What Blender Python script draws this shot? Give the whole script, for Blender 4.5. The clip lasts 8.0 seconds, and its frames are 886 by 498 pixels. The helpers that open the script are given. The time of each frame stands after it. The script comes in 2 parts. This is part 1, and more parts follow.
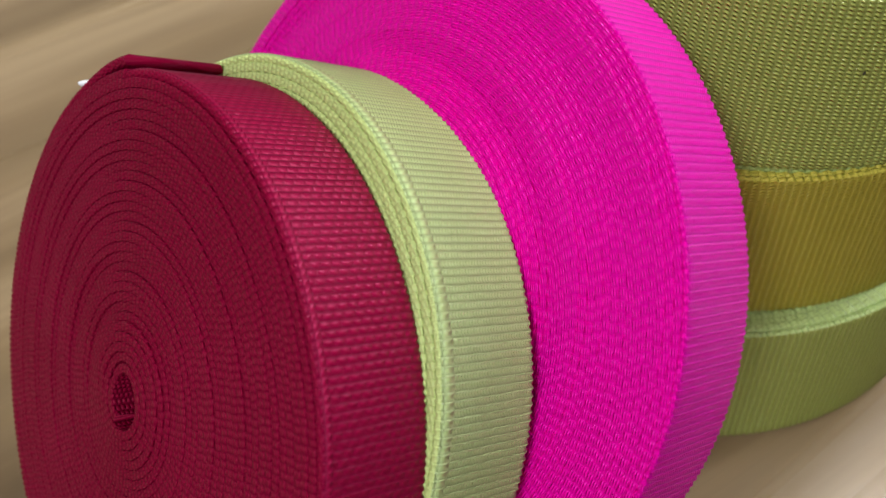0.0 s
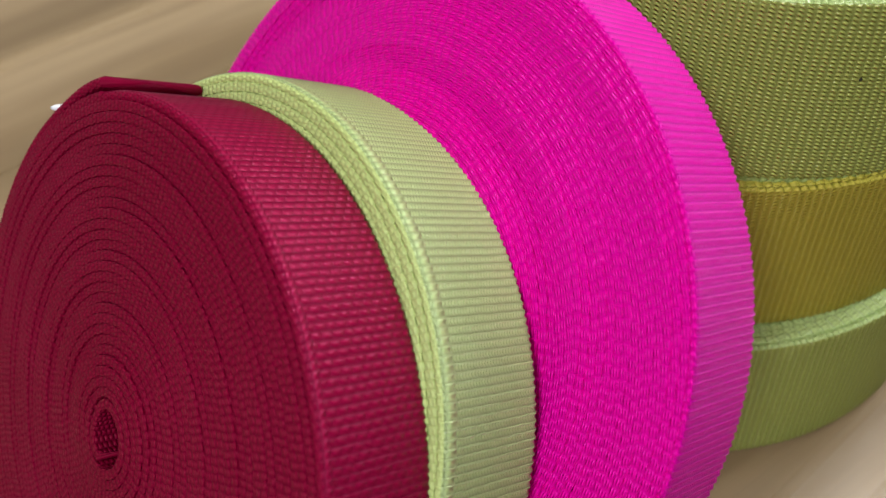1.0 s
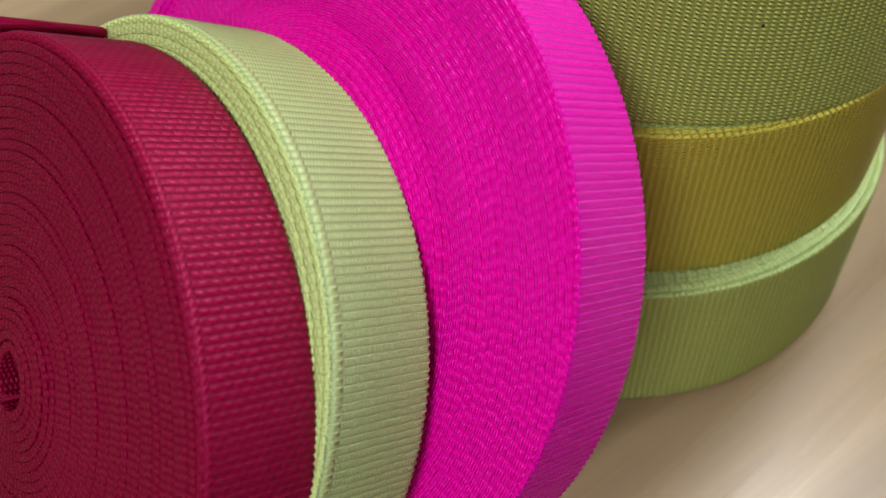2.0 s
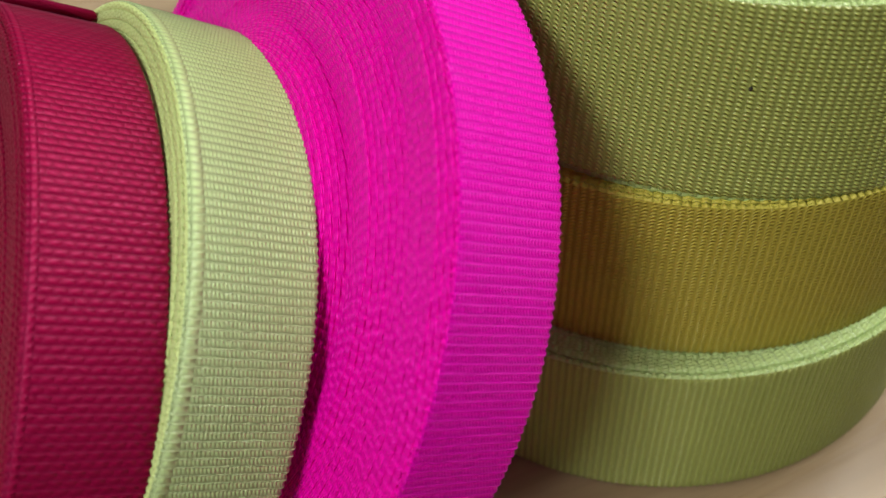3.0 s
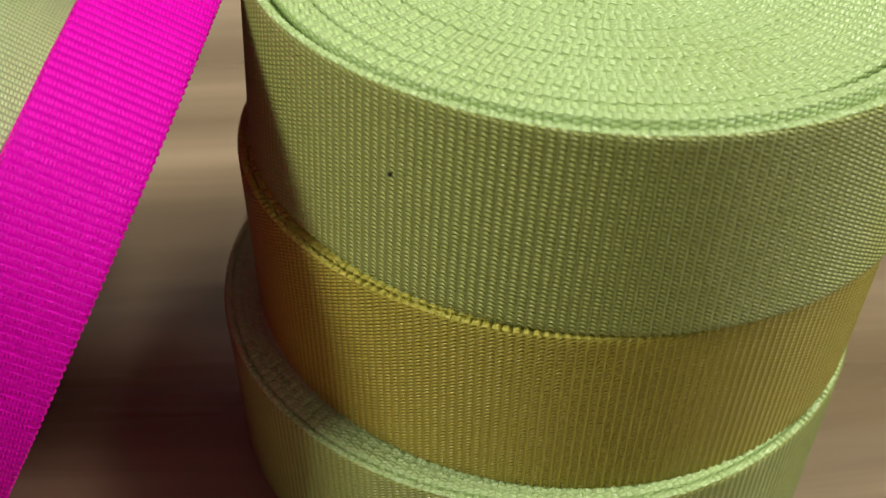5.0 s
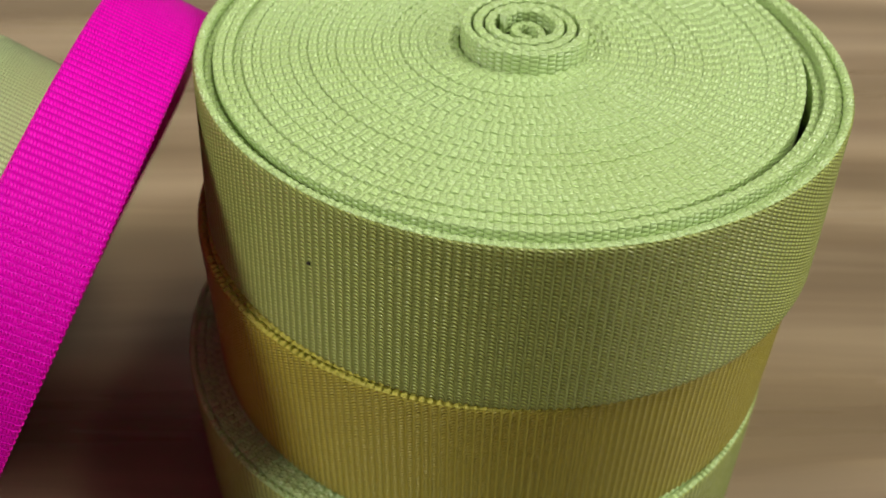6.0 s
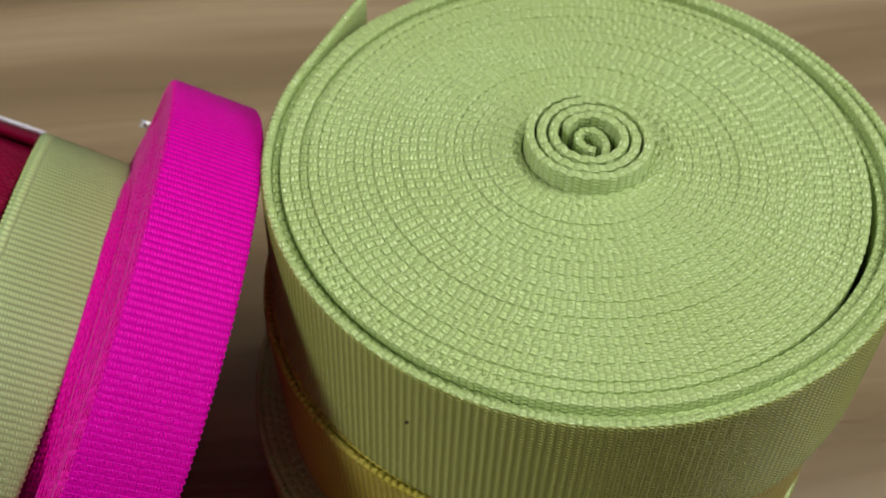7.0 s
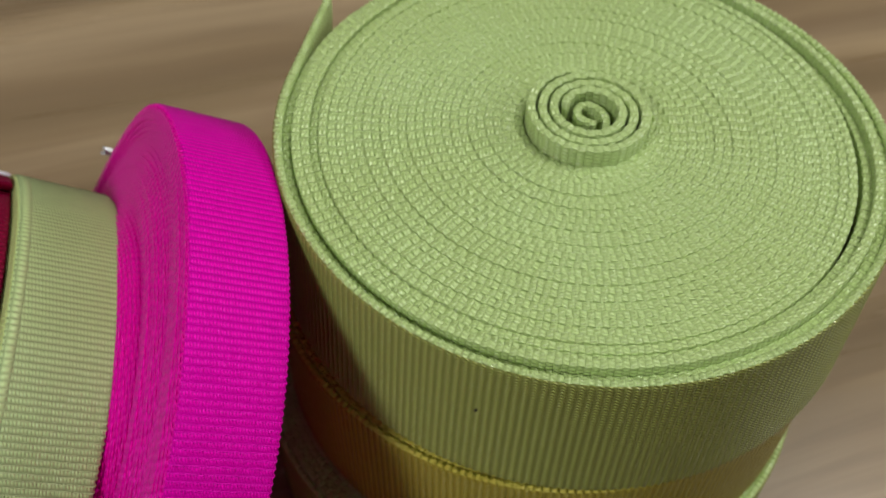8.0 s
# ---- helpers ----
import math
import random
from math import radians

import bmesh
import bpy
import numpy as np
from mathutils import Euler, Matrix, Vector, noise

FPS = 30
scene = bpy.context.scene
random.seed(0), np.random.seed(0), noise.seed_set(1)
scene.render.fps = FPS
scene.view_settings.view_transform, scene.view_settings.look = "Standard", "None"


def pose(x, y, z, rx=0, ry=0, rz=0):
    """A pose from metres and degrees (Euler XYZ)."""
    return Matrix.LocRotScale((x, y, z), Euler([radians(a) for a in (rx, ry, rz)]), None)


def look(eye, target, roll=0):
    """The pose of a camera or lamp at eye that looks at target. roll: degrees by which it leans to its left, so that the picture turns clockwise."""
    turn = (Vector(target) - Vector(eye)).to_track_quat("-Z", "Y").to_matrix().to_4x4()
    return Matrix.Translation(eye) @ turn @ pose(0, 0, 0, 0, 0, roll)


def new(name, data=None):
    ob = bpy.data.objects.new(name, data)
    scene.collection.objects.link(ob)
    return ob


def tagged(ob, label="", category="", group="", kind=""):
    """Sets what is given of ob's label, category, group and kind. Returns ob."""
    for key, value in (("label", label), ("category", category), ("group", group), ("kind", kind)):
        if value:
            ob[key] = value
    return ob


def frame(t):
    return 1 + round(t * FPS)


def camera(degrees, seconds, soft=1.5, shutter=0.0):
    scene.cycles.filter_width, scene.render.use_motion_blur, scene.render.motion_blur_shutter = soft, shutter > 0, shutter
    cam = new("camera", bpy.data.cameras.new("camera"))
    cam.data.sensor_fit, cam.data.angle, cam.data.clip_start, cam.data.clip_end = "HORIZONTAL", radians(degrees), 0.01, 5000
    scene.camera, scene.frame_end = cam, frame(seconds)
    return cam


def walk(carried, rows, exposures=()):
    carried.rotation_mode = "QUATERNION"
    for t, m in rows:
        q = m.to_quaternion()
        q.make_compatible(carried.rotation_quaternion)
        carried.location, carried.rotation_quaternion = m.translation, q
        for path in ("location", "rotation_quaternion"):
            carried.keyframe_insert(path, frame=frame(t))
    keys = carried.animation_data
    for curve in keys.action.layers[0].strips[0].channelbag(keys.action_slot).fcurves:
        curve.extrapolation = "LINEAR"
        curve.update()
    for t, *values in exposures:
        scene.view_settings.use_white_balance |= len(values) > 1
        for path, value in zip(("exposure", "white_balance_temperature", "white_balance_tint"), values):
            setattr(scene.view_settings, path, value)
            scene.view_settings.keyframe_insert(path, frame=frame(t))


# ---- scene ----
# ---- camera and its walk ----
cam = camera(50.43, 8.0, soft=1.45)
cam.data.dof.use_dof, cam.data.dof.focus_distance, cam.data.dof.aperture_fstop = True, 0.160, 22.0


def path_pose(x, y, z, yaw, pitch, roll):
    return pose(x, y, z, 0, 0, yaw) @ pose(0, 0, 0, 90 + pitch) @ pose(0, 0, 0, 0, 0, roll)


ROWS = [
    (0, path_pose(-0.18266, -0.11929, 0.20184, -36.39, -44.98, -3.21)),
    (0.5, path_pose(-0.18410, -0.11738, 0.19794, -37.87, -44.83, -3.01)),
    (1, path_pose(-0.18260, -0.11346, 0.19845, -38.73, -44.04, -3.12)),
    (1.5, path_pose(-0.17867, -0.11515, 0.19633, -39.91, -43.52, -2.75)),
    (2, path_pose(-0.17395, -0.12446, 0.19685, -40.17, -46.57, -1.93)),
    (2.2, path_pose(-0.17007, -0.13012, 0.19531, -39.85, -45.89, -1.81)),
    (3.3, path_pose(-0.12502, -0.14512, 0.18576, -20.94, -42.94, -1.70)),
    (3.5, path_pose(-0.11640, -0.14644, 0.18653, -18.34, -42.91, -0.88)),
    (4, path_pose(-0.08740, -0.15531, 0.18378, -11.60, -40.68, -0.52)),
    (4.5, path_pose(-0.05781, -0.16430, 0.18327, -4.92, -39.39, -0.47)),
    (4.7, path_pose(-0.04751, -0.16812, 0.18035, -3.16, -38.69, -0.15)),
    (5.8, path_pose(-0.01478, -0.17295, 0.19925, -0.39, -40.35, -0.03)),
    (6, path_pose(-0.01466, -0.17498, 0.20657, 0.31, -39.83, 0.31)),
    (6.5, path_pose(-0.01274, -0.16409, 0.22929, 3.37, -42.90, -1.79)),
    (7, path_pose(-0.03387, -0.14261, 0.24557, -1.82, -47.87, -1.48)),
    (7.5, path_pose(-0.05505, -0.12878, 0.25684, -9.25, -50.72, -0.45)),
    (8, path_pose(-0.06462, -0.13807, 0.25158, -13.67, -49.70, -0.62)),
]
walk(cam, ROWS, [(0, 0.28), (2.2, 0.3), (3.5, 0.36), (4.7, 0.3), (6, 0.14), (7.5, -0.3), (8, -0.32)])

# ---- light ----
world = bpy.data.worlds.new("world")
scene.world = world
world.use_nodes = True
world.node_tree.nodes["Background"].inputs[0].default_value = (0.95, 0.97, 1.0, 1)
world.node_tree.nodes["Background"].inputs[1].default_value = 0.25


def area(name, eye, target, size_x, size_y, watts, color):
    data = bpy.data.lights.new(name, "AREA")
    data.shape, data.size, data.size_y, data.energy, data.color = "RECTANGLE", size_x, size_y, watts, color
    ob = new(name, data)
    ob.matrix_world = look(eye, target)
    return ob


area("ceiling_lamp", (0.75, 0.05, 1.75), (0, 0, 0), 0.8, 0.6, 28, (1.0, 1.0, 0.97))
area("window_light", (1.75, -0.35, 0.85), (0, 0, 0.1), 0.9, 0.9, 19, (0.95, 0.98, 1.0))
area("front_window_light", (-1.6, -0.8, 1.5), (0, 0, 0.1), 0.6, 0.6, 26, (0.97, 0.98, 1.0))


# ---- materials ----
class Graph:
    """Short hand for a node material."""

    def __init__(self, name):
        self.mat = bpy.data.materials.new(name)
        self.mat.use_nodes = True
        self.nt = self.mat.node_tree
        self.bsdf = self.nt.nodes["Principled BSDF"]

    def node(self, kind, **sockets):
        n = self.nt.nodes.new(kind)
        for key, value in sockets.items():
            self.put(n.inputs[key], value)
        return n

    def put(self, socket, value):
        if isinstance(value, bpy.types.NodeSocket):
            self.nt.links.new(value, socket)
        else:
            socket.default_value = value

    def math(self, op, a, b=0.0, c=0.0):
        n = self.nt.nodes.new("ShaderNodeMath")
        n.operation = op
        for s, v in zip(n.inputs, (a, b, c)):
            self.put(s, v)
        return n.outputs[0]

    def ramp(self, fac, stops):
        n = self.nt.nodes.new("ShaderNodeValToRGB")
        self.put(n.inputs[0], fac)
        e = n.color_ramp.elements
        while len(e) < len(stops):
            e.new(0.5)
        for k, (p, col) in zip(e, stops):
            k.position, k.color = p, (*col, 1) if len(col) == 3 else col
        return n.outputs[0]

    def mix(self, fac, a, b, blend="MIX"):
        n = self.nt.nodes.new("ShaderNodeMix")
        n.data_type, n.blend_type = "RGBA", blend
        self.put(n.inputs[0], fac)
        self.put(n.inputs[6], a)
        self.put(n.inputs[7], b)
        return n.outputs[2]


def webbing(name, color, alt, pitch_u, pitch_v, rough=0.5, relief=0.00025, stagger=0.5, spec=0.4, narrow=0.8, shade=0.45, twist=0.12, dots=0.6,
            groove=0.62, knob=0.8, tint=(1, 1, 1), cord=None):
    """Woven webbing: ribs every pitch_u along the tape, thread knuckles every pitch_v across it (metres, from the UV map).
    cord: where across the tape, from and to, a knotted selvage cord runs along it."""
    g = Graph(name)
    uv = g.node("ShaderNodeUVMap").outputs[0]
    sep = g.node("ShaderNodeSeparateXYZ", Vector=uv)
    jit = g.node("ShaderNodeTexNoise", Vector=uv, Scale=350.0, Detail=1.0).outputs[0]
    u = g.math("ADD", g.math("DIVIDE", sep.outputs[0], pitch_u), g.math("MULTIPLY", jit, 0.14))
    col = g.math("FLOOR", u)
    fu = g.math("FRACT", u)
    v = g.math("ADD", g.math("DIVIDE", sep.outputs[1], pitch_v), g.math("MULTIPLY", col, stagger))
    v = g.math("ADD", v, g.math("MULTIPLY", fu, twist))
    v = g.math("ADD", v, g.math("MULTIPLY", jit, 0.3))
    fv = g.math("FRACT", v)
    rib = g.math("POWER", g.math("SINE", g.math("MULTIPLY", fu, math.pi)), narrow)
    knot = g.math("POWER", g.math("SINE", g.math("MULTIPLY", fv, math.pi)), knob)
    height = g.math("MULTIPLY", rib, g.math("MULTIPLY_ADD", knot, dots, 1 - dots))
    if cord:
        lo, hi = cord
        across = g.math("DIVIDE", g.math("SUBTRACT", sep.outputs[1], lo), hi - lo)
        inside = g.math("MULTIPLY", g.math("GREATER_THAN", across, 0.0), g.math("LESS_THAN", across, 1.0))
        round_ = g.math("SINE", g.math("MULTIPLY", g.math("FRACT", across), math.pi))
        bulb = g.math("MULTIPLY", g.math("POWER", round_, 0.7), g.math("MULTIPLY_ADD", rib, 0.75, 0.25))
        height = g.math("ADD", g.math("MULTIPLY", height, g.math("SUBTRACT", 1.0, inside)), g.math("MULTIPLY", bulb, inside))
    fibre = g.node("ShaderNodeTexNoise", Vector=g.node("ShaderNodeCombineXYZ", X=g.math("MULTIPLY", sep.outputs[0], 2500.0), Y=g.math("MULTIPLY", sep.outputs[1], 9000.0)).outputs[0], Scale=1.0, Detail=2.0).outputs[0]
    total = g.math("ADD", height, g.math("MULTIPLY", fibre, 0.16))
    bump = g.node("ShaderNodeBump", Height=total, Strength=1.0, Distance=relief)
    geo = g.node("ShaderNodeTexCoord").outputs[3]
    broad = g.node("ShaderNodeTexNoise", Vector=geo, Scale=28.0, Detail=3.0).outputs[0]
    base = g.mix(g.ramp(broad, [(0.35, (0, 0, 0)), (0.7, (1, 1, 1))]), (*color, 1), (*alt, 1))
    # Shade in the weave's hollows is painted in: base darkens where height is low.
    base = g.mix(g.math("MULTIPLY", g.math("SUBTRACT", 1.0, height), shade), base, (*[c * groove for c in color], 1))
    g.put(g.bsdf.inputs["Base Color"], base)
    g.put(g.bsdf.inputs["Roughness"], g.math("MULTIPLY_ADD", fibre, 0.2, rough - 0.1))
    g.put(g.bsdf.inputs["Normal"], bump.outputs[0])
    g.put(g.bsdf.inputs["Specular IOR Level"], g.math("MULTIPLY", g.math("MULTIPLY_ADD", height, 0.85, 0.15), spec))
    g.bsdf.inputs["Specular Tint"].default_value = (*tint, 1)
    return g.mat


def wood(name):
    g = Graph(name)
    p = g.node("ShaderNodeTexCoord").outputs[3]
    warp = g.node("ShaderNodeTexNoise", Vector=g.node("ShaderNodeMapping", Vector=p, Scale=(2.2, 5.0, 2.0)).outputs[0], Scale=1.0, Detail=2.0)
    q = g.node("ShaderNodeMapping", Vector=p, Scale=(1.1, 9.0, 1.0)).outputs[0]
    shifted = g.node("ShaderNodeVectorMath")
    shifted.operation = "MULTIPLY_ADD"
    g.put(shifted.inputs[0], warp.outputs[1])
    shifted.inputs[1].default_value = (0.8, 1.1, 0.8)
    g.put(shifted.inputs[2], q)
    rings = g.node("ShaderNodeTexWave", Vector=shifted.outputs[0], Scale=0.55, Distortion=2.5, Detail=3.0)
    rings.inputs["Detail Scale"].default_value = 1.2
    rings.bands_direction = "Y"
    fine = g.node("ShaderNodeTexNoise", Vector=g.node("ShaderNodeMapping", Vector=p, Scale=(14.0, 420.0, 14.0)).outputs[0], Scale=1.0, Detail=3.0).outputs[0]
    streak = g.node("ShaderNodeTexNoise", Vector=g.node("ShaderNodeMapping", Vector=p, Scale=(2.0, 60.0, 2.0)).outputs[0], Scale=1.0, Detail=3.0).outputs[0]
    base = g.ramp(rings.outputs[1], [(0.0, (0.215, 0.148, 0.076)), (0.5, (0.31, 0.218, 0.118)), (1.0, (0.39, 0.282, 0.162))])
    line = g.node("ShaderNodeTexNoise", Vector=g.node("ShaderNodeMapping", Vector=shifted.outputs[0], Scale=(1.2, 7.0, 1.0)).outputs[0], Scale=1.0, Detail=5.0, Roughness=0.62).outputs[0]
    base = g.mix(g.ramp(streak, [(0.38, (0, 0, 0)), (0.66, (0.7, 0.7, 0.7))]), base, (0.215, 0.148, 0.083, 1))
    base = g.mix(g.ramp(line, [(0.47, (0, 0, 0)), (0.58, (0.42, 0.42, 0.42)), (0.68, (0.1, 0.1, 0.1))]), base, (0.165, 0.104, 0.052, 1))
    base = g.mix(g.ramp(line, [(0.3, (0.35, 0.35, 0.35)), (0.42, (0, 0, 0))]), base, (0.45, 0.33, 0.19, 1))
    base = g.mix(g.math("MULTIPLY", fine, 0.22), base, (0.15, 0.097, 0.05, 1))
    g.put(g.bsdf.inputs["Base Color"], base)
    g.put(g.bsdf.inputs["Roughness"], g.math("MULTIPLY_ADD", streak, 0.2, 0.2))
    g.put(g.bsdf.inputs["Normal"], g.node("ShaderNodeBump", Height=fine, Strength=0.25, Distance=0.0002).outputs[0])
    return g.mat


def plain(name, color, rough, metal=0.0, mottling=0.12, scale=40.0):
    g = Graph(name)
    n = g.node("ShaderNodeTexNoise", Vector=g.node("ShaderNodeTexCoord").outputs[3], Scale=scale, Detail=4.0).outputs[0]
    g.put(g.bsdf.inputs["Base Color"], g.mix(n, (*color, 1), (*[c * (1 - mottling) for c in color], 1)))
    g.put(g.bsdf.inputs["Roughness"], g.math("MULTIPLY_ADD", n, 0.15, rough - 0.07))
    g.bsdf.inputs["Metallic"].default_value = metal
    return g.mat


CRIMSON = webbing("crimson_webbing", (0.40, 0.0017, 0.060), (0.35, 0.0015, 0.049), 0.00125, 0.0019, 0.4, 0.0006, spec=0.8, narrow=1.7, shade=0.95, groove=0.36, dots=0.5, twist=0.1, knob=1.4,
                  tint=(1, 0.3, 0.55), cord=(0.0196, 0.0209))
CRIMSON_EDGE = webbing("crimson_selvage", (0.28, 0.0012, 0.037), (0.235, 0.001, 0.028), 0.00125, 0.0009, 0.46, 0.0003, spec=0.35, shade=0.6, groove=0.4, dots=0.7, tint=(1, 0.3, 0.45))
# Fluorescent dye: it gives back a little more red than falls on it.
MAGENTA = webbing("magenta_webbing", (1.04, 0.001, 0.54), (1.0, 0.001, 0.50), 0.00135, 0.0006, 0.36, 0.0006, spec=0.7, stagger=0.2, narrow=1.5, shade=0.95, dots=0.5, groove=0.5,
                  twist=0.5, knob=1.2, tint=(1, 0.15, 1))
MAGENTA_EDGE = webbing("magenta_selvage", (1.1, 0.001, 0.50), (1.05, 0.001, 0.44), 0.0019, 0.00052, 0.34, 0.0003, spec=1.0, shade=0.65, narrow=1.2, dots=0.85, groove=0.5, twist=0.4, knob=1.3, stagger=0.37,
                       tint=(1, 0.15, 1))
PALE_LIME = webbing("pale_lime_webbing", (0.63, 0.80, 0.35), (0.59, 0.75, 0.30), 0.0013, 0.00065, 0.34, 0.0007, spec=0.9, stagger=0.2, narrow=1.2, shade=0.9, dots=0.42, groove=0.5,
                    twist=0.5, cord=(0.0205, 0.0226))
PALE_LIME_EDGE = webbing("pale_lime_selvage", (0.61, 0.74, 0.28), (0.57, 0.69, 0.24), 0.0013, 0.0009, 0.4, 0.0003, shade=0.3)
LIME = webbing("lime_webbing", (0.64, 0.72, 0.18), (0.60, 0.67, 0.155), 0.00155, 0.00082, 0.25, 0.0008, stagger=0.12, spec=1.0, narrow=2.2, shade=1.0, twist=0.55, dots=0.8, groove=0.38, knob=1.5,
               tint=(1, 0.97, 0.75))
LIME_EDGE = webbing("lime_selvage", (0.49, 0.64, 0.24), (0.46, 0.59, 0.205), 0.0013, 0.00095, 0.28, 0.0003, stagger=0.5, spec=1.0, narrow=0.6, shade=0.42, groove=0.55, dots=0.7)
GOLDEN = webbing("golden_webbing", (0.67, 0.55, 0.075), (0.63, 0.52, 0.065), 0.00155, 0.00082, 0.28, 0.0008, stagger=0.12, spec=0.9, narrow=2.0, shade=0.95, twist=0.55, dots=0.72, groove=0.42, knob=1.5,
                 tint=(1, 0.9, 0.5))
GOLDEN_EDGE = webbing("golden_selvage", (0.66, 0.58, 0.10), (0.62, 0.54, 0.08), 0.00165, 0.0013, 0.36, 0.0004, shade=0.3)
WOOD = wood("pale_brown_wood")
# Made dark only so the unseen south wall throws less light on the rolls.
FILL_CUT_WALL = plain("fill_cut_wall", (0.13, 0.125, 0.115), 0.8, scale=3.0)
WALL = plain("wall_paint", (0.5, 0.49, 0.47), 0.8, scale=3.0)
FLOOR = plain("floor_paint", (0.3, 0.27, 0.24), 0.6, scale=3.0)
STEEL = plain("pin_steel", (0.5, 0.51, 0.54), 0.35, 1.0)
WHITE = plain("white_plastic", (0.82, 0.84, 0.90), 0.35)
SPECK = plain("dark_speck", (0.03, 0.025, 0.01), 0.8)


# ---- mesh helpers ----
def grid_mesh(name, V, UV, material, rim=None):
    """A sheet from rows x columns of points, with their UV."""
    n, m = V.shape[:2]
    me = bpy.data.meshes.new(name)
    idx = np.arange(n * m).reshape(n, m)
    quads = np.stack([idx[:-1, :-1], idx[:-1, 1:], idx[1:, 1:], idx[1:, :-1]], -1).reshape(-1, 4)
    me.vertices.add(n * m)
    me.vertices.foreach_set("co", V.reshape(-1).astype(np.float32))
    me.loops.add(quads.size)
    me.loops.foreach_set("vertex_index", quads.reshape(-1).astype(np.int32))
    me.polygons.add(len(quads))
    me.polygons.foreach_set("loop_start", np.arange(0, quads.size, 4, dtype=np.int32))
    me.polygons.foreach_set("use_smooth", np.ones(len(quads), bool))
    layer = me.uv_layers.new(name="UVMap")
    layer.data.foreach_set("uv", UV.reshape(-1, 2)[quads.reshape(-1)].reshape(-1).astype(np.float32))
    me.update(calc_edges=True)
    me.materials.append(material)
    if rim:
        me.materials.append(rim)
        column = np.tile(np.arange(m - 1), n - 1)
        me.polygons.foreach_set("material_index", ((column < 4) | (column >= m - 6)).astype(np.int32))
    return me


def part(name, data, parent, label=""):
    ob = new(name, data)
    ob.parent = parent
    return tagged(ob, label)


def bm_mesh(name, bm, material, smooth=True):
    me = bpy.data.meshes.new(name)
    bm.to_mesh(me)
    bm.free()
    me.materials.append(material)
    if smooth:
        me.polygons.foreach_set("use_smooth", np.ones(len(me.polygons), bool))
    return me


def box(name, lo, hi, material, bevel=0.0):
    bm = bmesh.new()
    bmesh.ops.create_cube(bm, size=1.0)
    for v in bm.verts:
        v.co = [l + (c + 0.5) * (h - l) for c, l, h in zip(v.co, lo, hi)]
    if bevel:
        bmesh.ops.bevel(bm, geom=list(bm.edges), offset=bevel, segments=3, affect="EDGES")
    return bm_mesh(name, bm, material, False)


def tube(name, points, radii, material, sides=12):
    """A round rod along points, closed at both ends."""
    pts = [Vector(p) for p in points]
    bm, rings = bmesh.new(), []
    up = Vector((0.31, 0.17, 0.93))
    for i, p in enumerate(pts):
        d = (pts[min(i + 1, len(pts) - 1)] - pts[max(i - 1, 0)]).normalized()
        e = d.cross(up).normalized()
        k = d.cross(e)
        rings.append([bm.verts.new(p + radii[i] * (math.cos(a) * e + math.sin(a) * k)) for a in np.linspace(0, 2 * math.pi, sides, endpoint=False)])
    for a, b in zip(rings, rings[1:]):
        for j in range(sides):
            bm.faces.new((a[j], a[(j + 1) % sides], b[(j + 1) % sides], b[j]))
    bm.faces.new(rings[0][::-1])
    bm.faces.new(rings[-1])
    return bm_mesh(name, bm, material)


def profile(th, w, across, soft=0.42):
    """Half-round edged section of the tape: radial offset, axial place and how far each point belongs to the upper edge, lower edge and outer side."""
    c = th * soft
    up = [(0, w / 2 - c), (c * 0.3, w / 2 - c * 0.3), (c, w / 2), (th - c, w / 2), (th - c * 0.3, w / 2 - c * 0.3), (th, w / 2 - c)]
    outer = [(th, z) for z in np.linspace(w / 2 - c, -w / 2 + c, across + 2)[1:-1]]
    low = [(r, -z) for r, z in reversed(up)]
    pts = np.array(up + outer + low + up[:1], float)
    top = np.array([0.2, 0.6, 1, 1, 0.6, 0.2] + [0] * across + [0] * 6 + [0.2])
    bot = np.array([0] * 6 + [0] * across + [0.2, 0.6, 1, 1, 0.6, 0.2] + [0])
    out = np.array([0, 0, 0, 0.3, 0.6, 1] + [1] * across + [1, 0.6, 0.3, 0, 0, 0] + [0])
    return pts, top, bot, out


def waves(x, seed, amp, lowest, count=5):
    r = np.random.RandomState(seed)
    y = np.zeros_like(x)
    for k in range(count):
        y += np.sin(x * (lowest * (1.6 ** k) * r.uniform(0.8, 1.2)) + r.uniform(0, 6.3)) / (1.25 ** k)
    return amp * y / 2


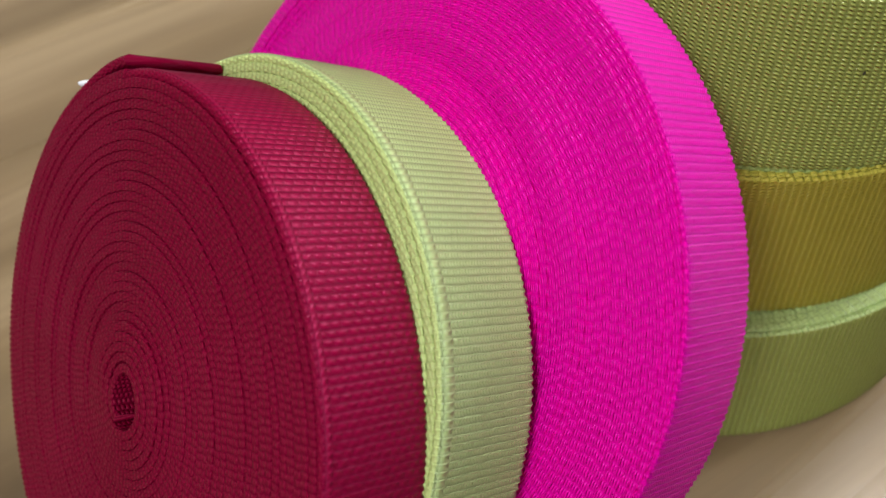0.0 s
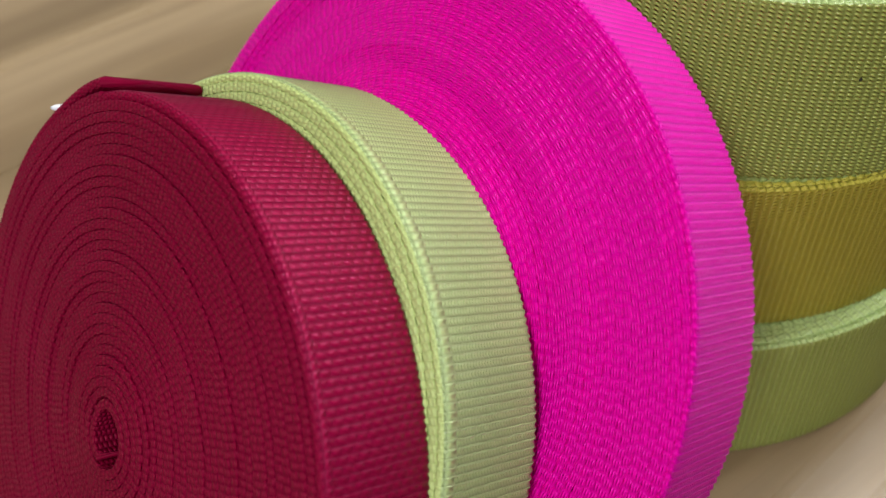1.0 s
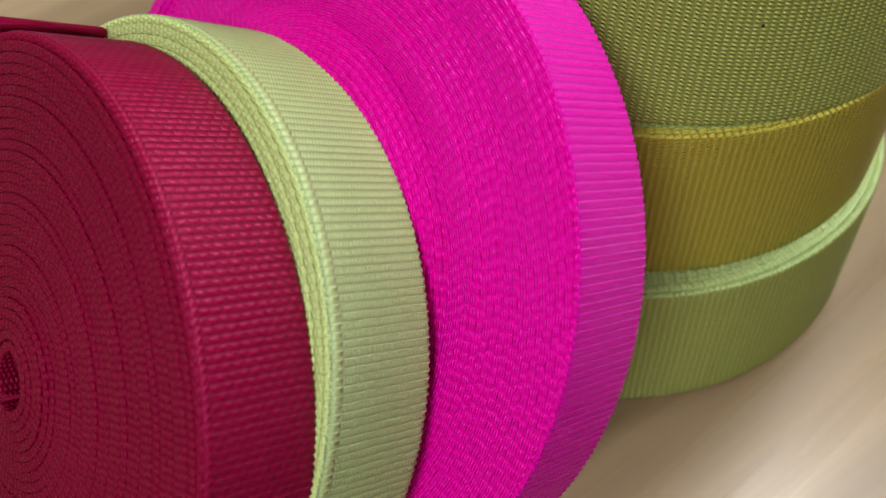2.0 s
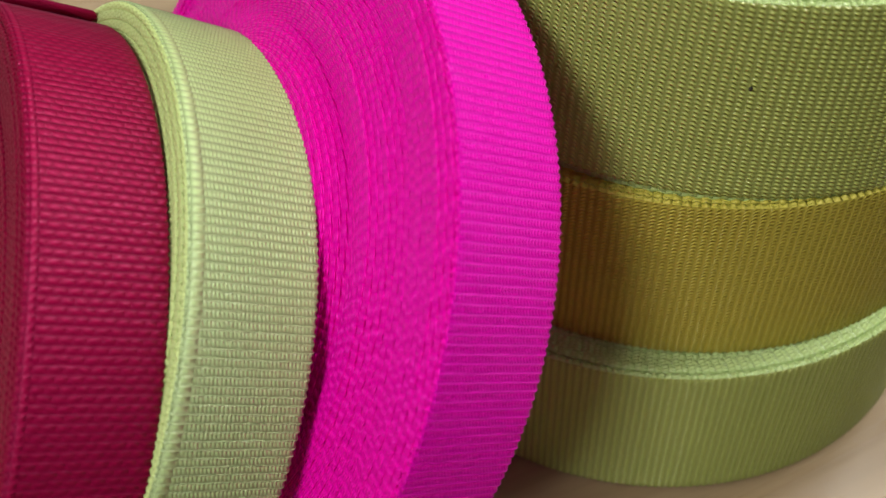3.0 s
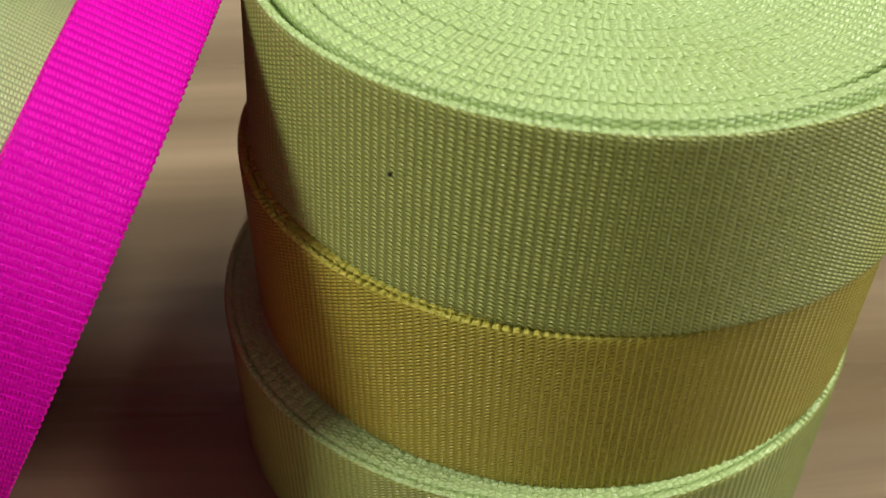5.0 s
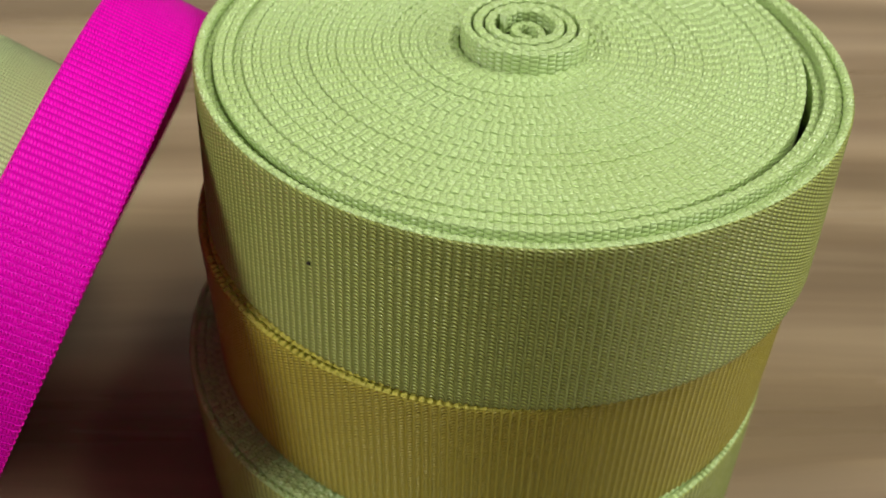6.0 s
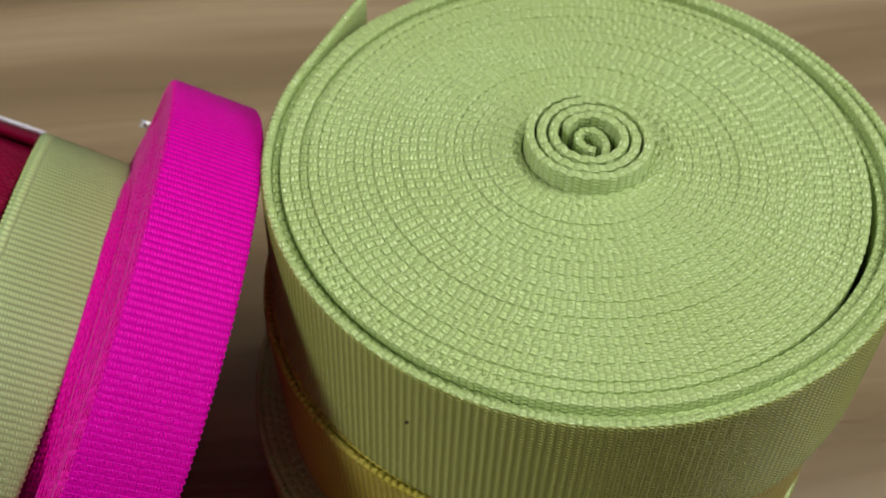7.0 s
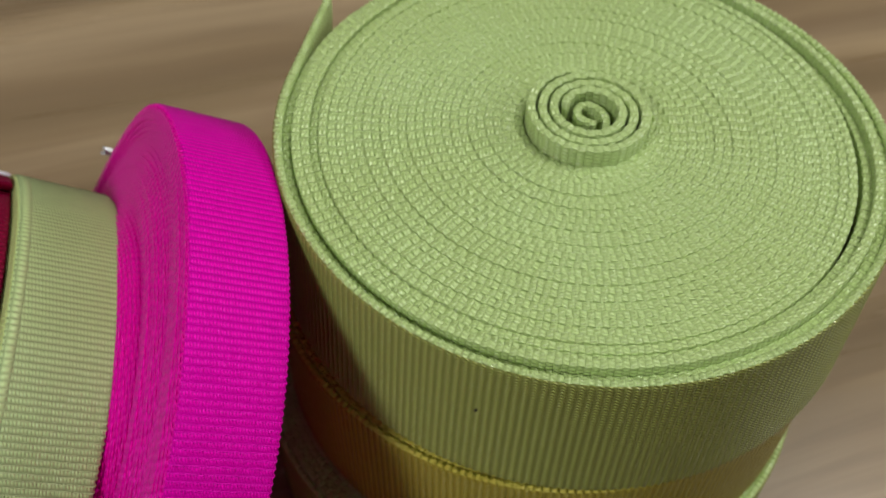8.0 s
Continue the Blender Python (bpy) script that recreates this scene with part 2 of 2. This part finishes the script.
def coil(name, material, r0, turns, th, w, start=0.0, pitch=None, step=0.00045, across=0, bead=0.0, bead_pitch=0.0015,
         rib=0.0, rib_pitch=0.0013, lift=None, push=None, taper=0.0, seed=1, sense=1, soft=0.42, rim=None):
    """Tape wound on itself round z: from radius r0 through so many turns. lift(turn, angle): axial shift; push(turn, angle): radial shift;
    taper: growth of the radius per metre towards -z."""
    pitch = pitch or th * 1.01
    r1 = r0 + pitch * turns
    length = math.pi * (r0 + r1) * turns
    s = np.arange(0, length, step)
    r = np.sqrt(r0 ** 2 + s * pitch / math.pi)
    turn = (r - r0) / pitch
    a = start + sense * turn * 2 * math.pi
    shift = lift(turn, a) if lift else np.zeros_like(a)
    shift = shift + waves(a, seed, 0.00012, 0.9)
    grow = push(turn, a) if push else np.zeros_like(a)
    pts, top, bot, out = profile(th, w, across, soft)
    u = s + np.random.RandomState(seed).uniform(0, bead_pitch, 200)[np.floor(turn + 0.001).astype(int)]
    phase = 2 * math.pi * u / bead_pitch
    knock = bead * np.cos(phase)[:, None]
    R = (r + grow)[:, None] + pts[None, :, 0] + 0.35 * knock * (out - 0.3)[None]
    R = R + rib * np.cos(2 * math.pi * u / rib_pitch)[:, None] * out[None]
    Z = pts[None, :, 1] + shift[:, None] + knock * (top - bot)[None]
    R = R * (1 - taper * Z)
    V = np.stack([R * np.cos(a)[:, None], R * np.sin(a)[:, None], Z], -1)
    V = np.concatenate([np.repeat(V[:1].mean(1, keepdims=True), V.shape[1], 1), V, np.repeat(V[-1:].mean(1, keepdims=True), V.shape[1], 1)])
    u = np.concatenate([u[:1], u, u[-1:]])
    per = np.concatenate([[0], np.cumsum(np.hypot(*np.diff(pts, axis=0).T))])
    UV = np.stack(np.broadcast_arrays(u[:, None], per[None]), -1)
    return grid_mesh(name, V[::sense], UV[::sense], material, rim)


def standing(center, yaw, tilt):
    """The pose of a roll whose axis (local z) points that way (degrees); local x is its highest direction."""
    a, b = radians(yaw), radians(tilt)
    ax = Vector((math.cos(a) * math.cos(b), math.sin(a) * math.cos(b), math.sin(b)))
    x = (Vector((0, 0, 1)) - ax * ax.z).normalized()
    m = Matrix.Identity(4)
    for k, v in enumerate((x, ax.cross(x), ax)):
        m.col[k] = (*v, 0)
    m.translation = center
    return m


# ---- the room and the table ----
tagged(new("floor", box("floor", (-2, -2, -0.8), (2, 2, -0.75), FLOOR)), "plain dark floor of the room", "floor", kind="structure")
tagged(new("ceiling", box("ceiling", (-2, -2, 1.8), (2, 2, 1.85), WALL)), "plain off-white ceiling", "ceiling", kind="structure")
tagged(new("wall_north", box("wall_north", (-2, 2, -0.8), (2, 2.1, 1.85), WALL)), "plain off-white wall", "wall", kind="structure")
# South wall is out of view; its dark colour holds back fill from the front.
tagged(new("wall_south", box("wall_south", (-2, -2.1, -0.8), (2, -2, 1.85), FILL_CUT_WALL)), "unseen wall behind the camera, darkened to cut fill light", "wall", kind="structure")
tagged(new("wall_east", box("wall_east", (2, -2.1, -0.8), (2.1, 2.1, 1.85), WALL)), "plain off-white wall", "wall", kind="structure")
tagged(new("wall_west", box("wall_west", (-2.1, -2.1, -0.8), (-2, 2.1, 1.85), WALL)), "plain off-white wall", "wall", kind="structure")

table = tagged(new("table"), "pale brown wooden table with a satin grained top", "table")
table.location = (0, 0, -0.75)
part("tabletop", box("tabletop", (-0.8, -0.45, 0.72), (0.8, 0.6, 0.75), WOOD, 0.003), table)
for x in (-0.75, 0.75):
    for y in (-0.4, 0.55):
        part("leg", box("leg", (x - 0.03, y - 0.03, 0), (x + 0.03, y + 0.03, 0.72), WOOD, 0.003), table)

# ---- the stack of three rolls ----
G = {
    "H": 0.11598, "w1": 0.03643, "w2": 0.03992, "R1": 0.06500, "c2": (-0.00370, 0.00360), "R2": 0.06860,
    "c3": (-0.00870, 0.00280), "R3": 0.07285, "tilt": (0.0211, -0.0295), "taper": 1.479,
    "R": (((-0.15971, -0.00069, 0.05904)), -2.81, -29.48), "RR": 0.06101, "Rw": 0.01962,
    "L": (((-0.13915, -0.00236, 0.05565)), -2.98, -31.35), "LR": 0.05900, "Lw": 0.02137,
    "M": (((-0.10758, -0.00707, 0.06281)), -0.54, -29.94), "MR": 0.06928, "Mw": 0.01928,
    "dot": (-0.03824, -0.05342, 0.10183),
}
TAPE = 0.0019
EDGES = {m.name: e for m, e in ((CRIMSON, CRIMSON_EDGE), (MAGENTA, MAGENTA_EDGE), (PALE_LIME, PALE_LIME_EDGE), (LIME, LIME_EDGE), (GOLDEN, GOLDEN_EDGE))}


def flat_roll(label, material, center, tilt, radius, w, taper=0.0, lift=None, push=None, seed=1, base=0.004, sense=1, end=0.0, soft=0.15):
    """A roll lying on its side, its lower face at the centre point given."""
    roll = tagged(new("webbing_roll"), label, "webbing roll", "stack of flat rolls")
    zt = Vector((tilt[0], tilt[1], 1)).normalized()
    roll.matrix_world = Matrix.Translation(center) @ Vector((0, 0, 1)).rotation_difference(zt).to_matrix().to_4x4()
    pitch = TAPE * 0.99
    total = (radius - TAPE - base) / pitch
    inner = total - 1.0
    move = Matrix.Translation((0, 0, w / 2))
    first = end - sense * 2 * math.pi * total
    a = first + sense * 2 * math.pi * inner
    r_last = base + pitch * inner
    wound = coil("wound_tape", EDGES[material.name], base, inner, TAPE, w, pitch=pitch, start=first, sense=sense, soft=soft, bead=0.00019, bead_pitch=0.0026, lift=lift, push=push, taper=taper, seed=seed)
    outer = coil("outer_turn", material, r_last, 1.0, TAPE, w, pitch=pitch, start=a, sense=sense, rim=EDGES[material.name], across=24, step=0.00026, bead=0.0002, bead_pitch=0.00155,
                 rib=0.00012, rib_pitch=0.00155, lift=(lambda t, g: lift(t + inner, g)) if lift else None,
                 push=(lambda t, g: push(t + inner, g)) if push else None, taper=taper, seed=seed)
    for me in (wound, outer):
        me.transform(move)
    part("wound_tape", wound, roll)
    part("outer_turn", outer, roll)
    return roll


def ease(x):
    x = np.clip(x, 0, 1)
    return x * x * (3 - 2 * x)


def near(a, middle, breadth):
    return np.exp(-(((a - radians(middle) + math.pi) % (2 * math.pi) - math.pi) / breadth) ** 2)


def top_lift(turn, a):
    plug = 0.0042 * (1 - ease((turn - PLUG_TURNS) / 0.14))
    rim = ease((turn - TOP_TURNS + 6) / 3)
    uneven = 0.00012 * np.sin(2.6 * turn + 1.0) + 0.0011 * rim * np.sin(2 * math.pi * 0.41 * turn + 1.0)
    return plug + uneven


def top_push(turn, a):
    far = near(a, -20, 0.5)
    gap = 0.0008 * far * ease((turn - TOP_TURNS + 4.2) / 0.4) - 0.0007 * far * ease((turn - TOP_TURNS + 16) / 12) * (1 - ease((turn - TOP_TURNS + 4.2) / 0.4))
    loose = np.clip((turn - TOP_TURNS + 0.07) * 2 * math.pi, 0, 1)
    ring = 0.0009 * ease((turn - PLUG_TURNS) / 0.14) * (1 - ease((turn - PLUG_TURNS - 1) / 3))
    slack = (0.0006 * turn + 0.0012 * np.cos(a)) * (1 - ease((turn - PLUG_TURNS) / 0.14))
    return gap + 0.065 * (1 / np.cos(loose) - 1) + ring + slack


def low_lift(turn, a):
    return 0.0003 * np.sin(1.7 * np.floor(turn))


TOP_RADIUS = G["R1"] * 1.017 + 0.35 * TAPE
TOP_TURNS = (TOP_RADIUS - TAPE - 0.0046) / (TAPE * 0.99)
PLUG_TURNS = (TOP_TURNS + (radians(129) - math.pi / 2) / (2 * math.pi)) % 1.0 + 3.0
z1 = G["H"] - G["w1"]
z2 = z1 - G["w2"]
flat_roll("golden yellow woven webbing roll lying between two green rolls", GOLDEN, (*G["c2"], z2), (0.008, -0.016), G["R2"] + 0.1 * TAPE, G["w2"] - 0.0006, lift=low_lift, seed=4)
flat_roll("pale lime green woven webbing roll lying flat on the table", LIME, (G["c3"][0] + 0.0008, G["c3"][1], 0.0002), (0, 0), G["R3"] - 0.0002, z2 - 0.0008, lift=low_lift, seed=5)
tx, ty = G["tilt"]
top_roll = flat_roll("pale lime green woven webbing roll on top of the stack", LIME, (-tx * G["w1"], -ty * G["w1"], z1), (tx, ty), TOP_RADIUS, G["w1"],
                     taper=0.6 * G["taper"], lift=top_lift, push=top_push, seed=3, base=0.0046, sense=-1, end=radians(129))

# ---- the three standing rolls ----
def upright_roll(label, material, place, radius, w, th, seed, ribs, base=0.006, lift=None, push=None, end=0.0, tail=0.0, edge=0.00009, flat=0.14):
    roll = tagged(new("webbing_roll"), label, "webbing roll", "leaning rolls")
    roll.matrix_world = standing(*place)
    pitch = th * 1.005
    total = (radius - th - base) / pitch
    inner = total - 1.0
    start = end - 2 * math.pi * total

    def loose(turn, a):
        more = push(turn, a) if push else 0.0
        return more + tail * ease((turn - total + 0.055) / 0.05)

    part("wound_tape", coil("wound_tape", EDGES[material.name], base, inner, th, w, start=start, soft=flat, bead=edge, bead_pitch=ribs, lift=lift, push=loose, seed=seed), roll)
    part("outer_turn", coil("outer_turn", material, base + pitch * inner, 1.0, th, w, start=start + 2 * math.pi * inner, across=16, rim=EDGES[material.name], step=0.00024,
                            bead=0.00014, bead_pitch=ribs, rib=0.00015, rib_pitch=ribs, lift=(lambda t, g: lift(t + inner, g)) if lift else None,
                            push=lambda t, g: loose(t + inner, g), seed=seed), roll)
    return roll


def red_lift(turn, a):
    return 0.00034 * np.sin(1.3 * turn) * (0.12 + 0.88 * near(a, -65, 0.9)) - 0.0012 * ease((8 - turn) / 8)


def magenta_lift(turn, a):
    return (0.00025 + 0.0004 * ease(-np.sin(a))) * np.sin(0.7 * turn + 0.8 * np.sin(a)) - 0.0010 * np.exp(-((turn - 30) / 2.0) ** 2) - 0.0008 * ease((47 - turn) / 16) - 0.0032 * ease((28 - turn) / 8) + 0.0022 * near(a, -78, 0.6) * ease((turn - 25) / 20)


def magenta_push(turn, a):
    return -0.0024 * near(a, -56, 0.5) * ease((turn - 15) / 20)


def red_push(turn, a):
    return -0.0013 * near(a, -90, 0.9) * ease(1.15 - turn)


upright_roll("crimson woven webbing roll standing on edge, leaning", CRIMSON, G["R"], G["RR"], G["Rw"], 0.0018, 11, 0.00125, base=0.0042, lift=red_lift, push=red_push, end=radians(-31), tail=0.0009)
upright_roll("narrow pale lime woven webbing roll standing on edge", PALE_LIME, G["L"], G["LR"], G["Lw"], 0.0018, 12, 0.0013, end=radians(-95))
upright_roll("bright magenta woven webbing roll leaning on the stack", MAGENTA, G["M"], G["MR"], G["Mw"], 0.00135, 13, 0.00135, edge=0.00003, flat=0.06, lift=magenta_lift, push=magenta_push, end=radians(-105))

# ---- small things ----
speck = bmesh.new()
bmesh.ops.create_icosphere(speck, subdivisions=2, radius=0.0004)
for v in speck.verts:
    v.co *= 1 + 0.25 * noise.noise(v.co * 4000)
dot = part("speck", bm_mesh("speck", speck, SPECK), top_roll, "tiny dark dirt speck")
dot.matrix_parent_inverse = top_roll.matrix_world.inverted()
dot.location = G["dot"]


def safety_pin(label, place, angle, radius, low, high, material, cap_material, gauge=0.0006, half=0.0011):
    """A closed pin lying across the tape's breadth on the outside of a standing roll."""
    pin = tagged(new("safety_pin"), label, "safety pin")
    a = radians(angle)
    out, along = Vector((math.cos(a), math.sin(a), 0)), Vector((-math.sin(a), math.cos(a), 0))
    pin.matrix_world = standing(*place) @ Matrix.Translation(out * radius)
    z = Vector((0, 0, 1))
    bend = [high * z + half * (math.cos(q) * along + 1.2 * math.sin(q) * z) for q in np.linspace(0, math.pi, 9)]
    wire = [low * z + half * along * 0.6] + bend + [low * z - half * along * 0.6]
    part("wire", tube("wire", wire, [gauge] * len(wire), material), pin)
    cap = [low * z + z * d for d in (0.0035, 0.002, 0.0, -0.0015, -0.0024)]
    part("clasp", tube("clasp", cap, [0.0007, 0.0009, 0.0009, 0.0007, 0.0003], cap_material), pin, "rounded clasp of the pin")
    return pin


safety_pin("white safety pin through the crimson tape end", G["R"], -51, G["RR"] + 0.0012, -G["Rw"] / 2 + 0.003, G["Rw"] / 2 - 0.001, WHITE, WHITE)
safety_pin("small steel safety pin through the magenta roll", G["M"], -77.5, G["MR"] - 0.0024, -G["Mw"] / 2 + 0.0055, -G["Mw"] / 2 - 0.0008, STEEL, STEEL, 0.0004)



def ribbon(name, way, th, w, material, bead=0.00012, bead_pitch=0.0016):
    """A tape on its edge along a smooth way in the plane, through the given corners."""
    p = np.array(way, float)
    p = np.concatenate([2 * p[:1] - p[1:2], p, 2 * p[-1:] - p[-2:-1]])
    q = np.linspace(0, 1, 24, endpoint=False)[:, None]
    line = np.concatenate([0.5 * (2 * b + (c - a) * q + (2 * a - 5 * b + 4 * c - d) * q ** 2 + (3 * b - a - 3 * c + d) * q ** 3)
                           for a, b, c, d in zip(p, p[1:], p[2:], p[3:])])
    along = np.gradient(line, axis=0)
    along /= np.linalg.norm(along, axis=1, keepdims=True)
    side = np.stack([along[:, 1], -along[:, 0]], -1)
    s = np.concatenate([[0], np.cumsum(np.linalg.norm(np.diff(line, axis=0), axis=1))])
    pts, top, bot, out = profile(th, w, 12, 0.2)
    xy = line[:, None] + side[:, None] * (pts[None, :, :1] - th / 2)
    z = pts[None, :, 1] + bead * np.cos(2 * math.pi * s / bead_pitch)[:, None] * (top - bot)[None]
    V = np.concatenate([xy, z[..., None]], -1)
    V = np.concatenate([np.repeat(V[:1].mean(1, keepdims=True), V.shape[1], 1), V, np.repeat(V[-1:].mean(1, keepdims=True), V.shape[1], 1)])
    s = np.concatenate([s[:1], s, s[-1:]])
    per = np.concatenate([[0], np.cumsum(np.hypot(*np.diff(pts, axis=0).T))])
    return grid_mesh(name, V[::-1], np.stack(np.broadcast_arrays(s[::-1, None], per[None]), -1), material)


HAIRPIN = [(0.0016, -0.0026), (0.0002, -0.0018), (-0.0011, -0.0002), (-0.0011, 0.0019), (0.0004, 0.0033), (0.0024, 0.0030), (0.0037, 0.0012), (0.0041, -0.0012), (0.0036, -0.0034)]
tongue = ribbon("tape_start", HAIRPIN, 0.0016, G["w1"] * 0.9, LIME_EDGE)
tongue.transform(Matrix.Translation((0, 0, G["w1"] / 2 + 0.0044)))
part("tape_start", tongue, top_roll, "curled inner end of the tape")
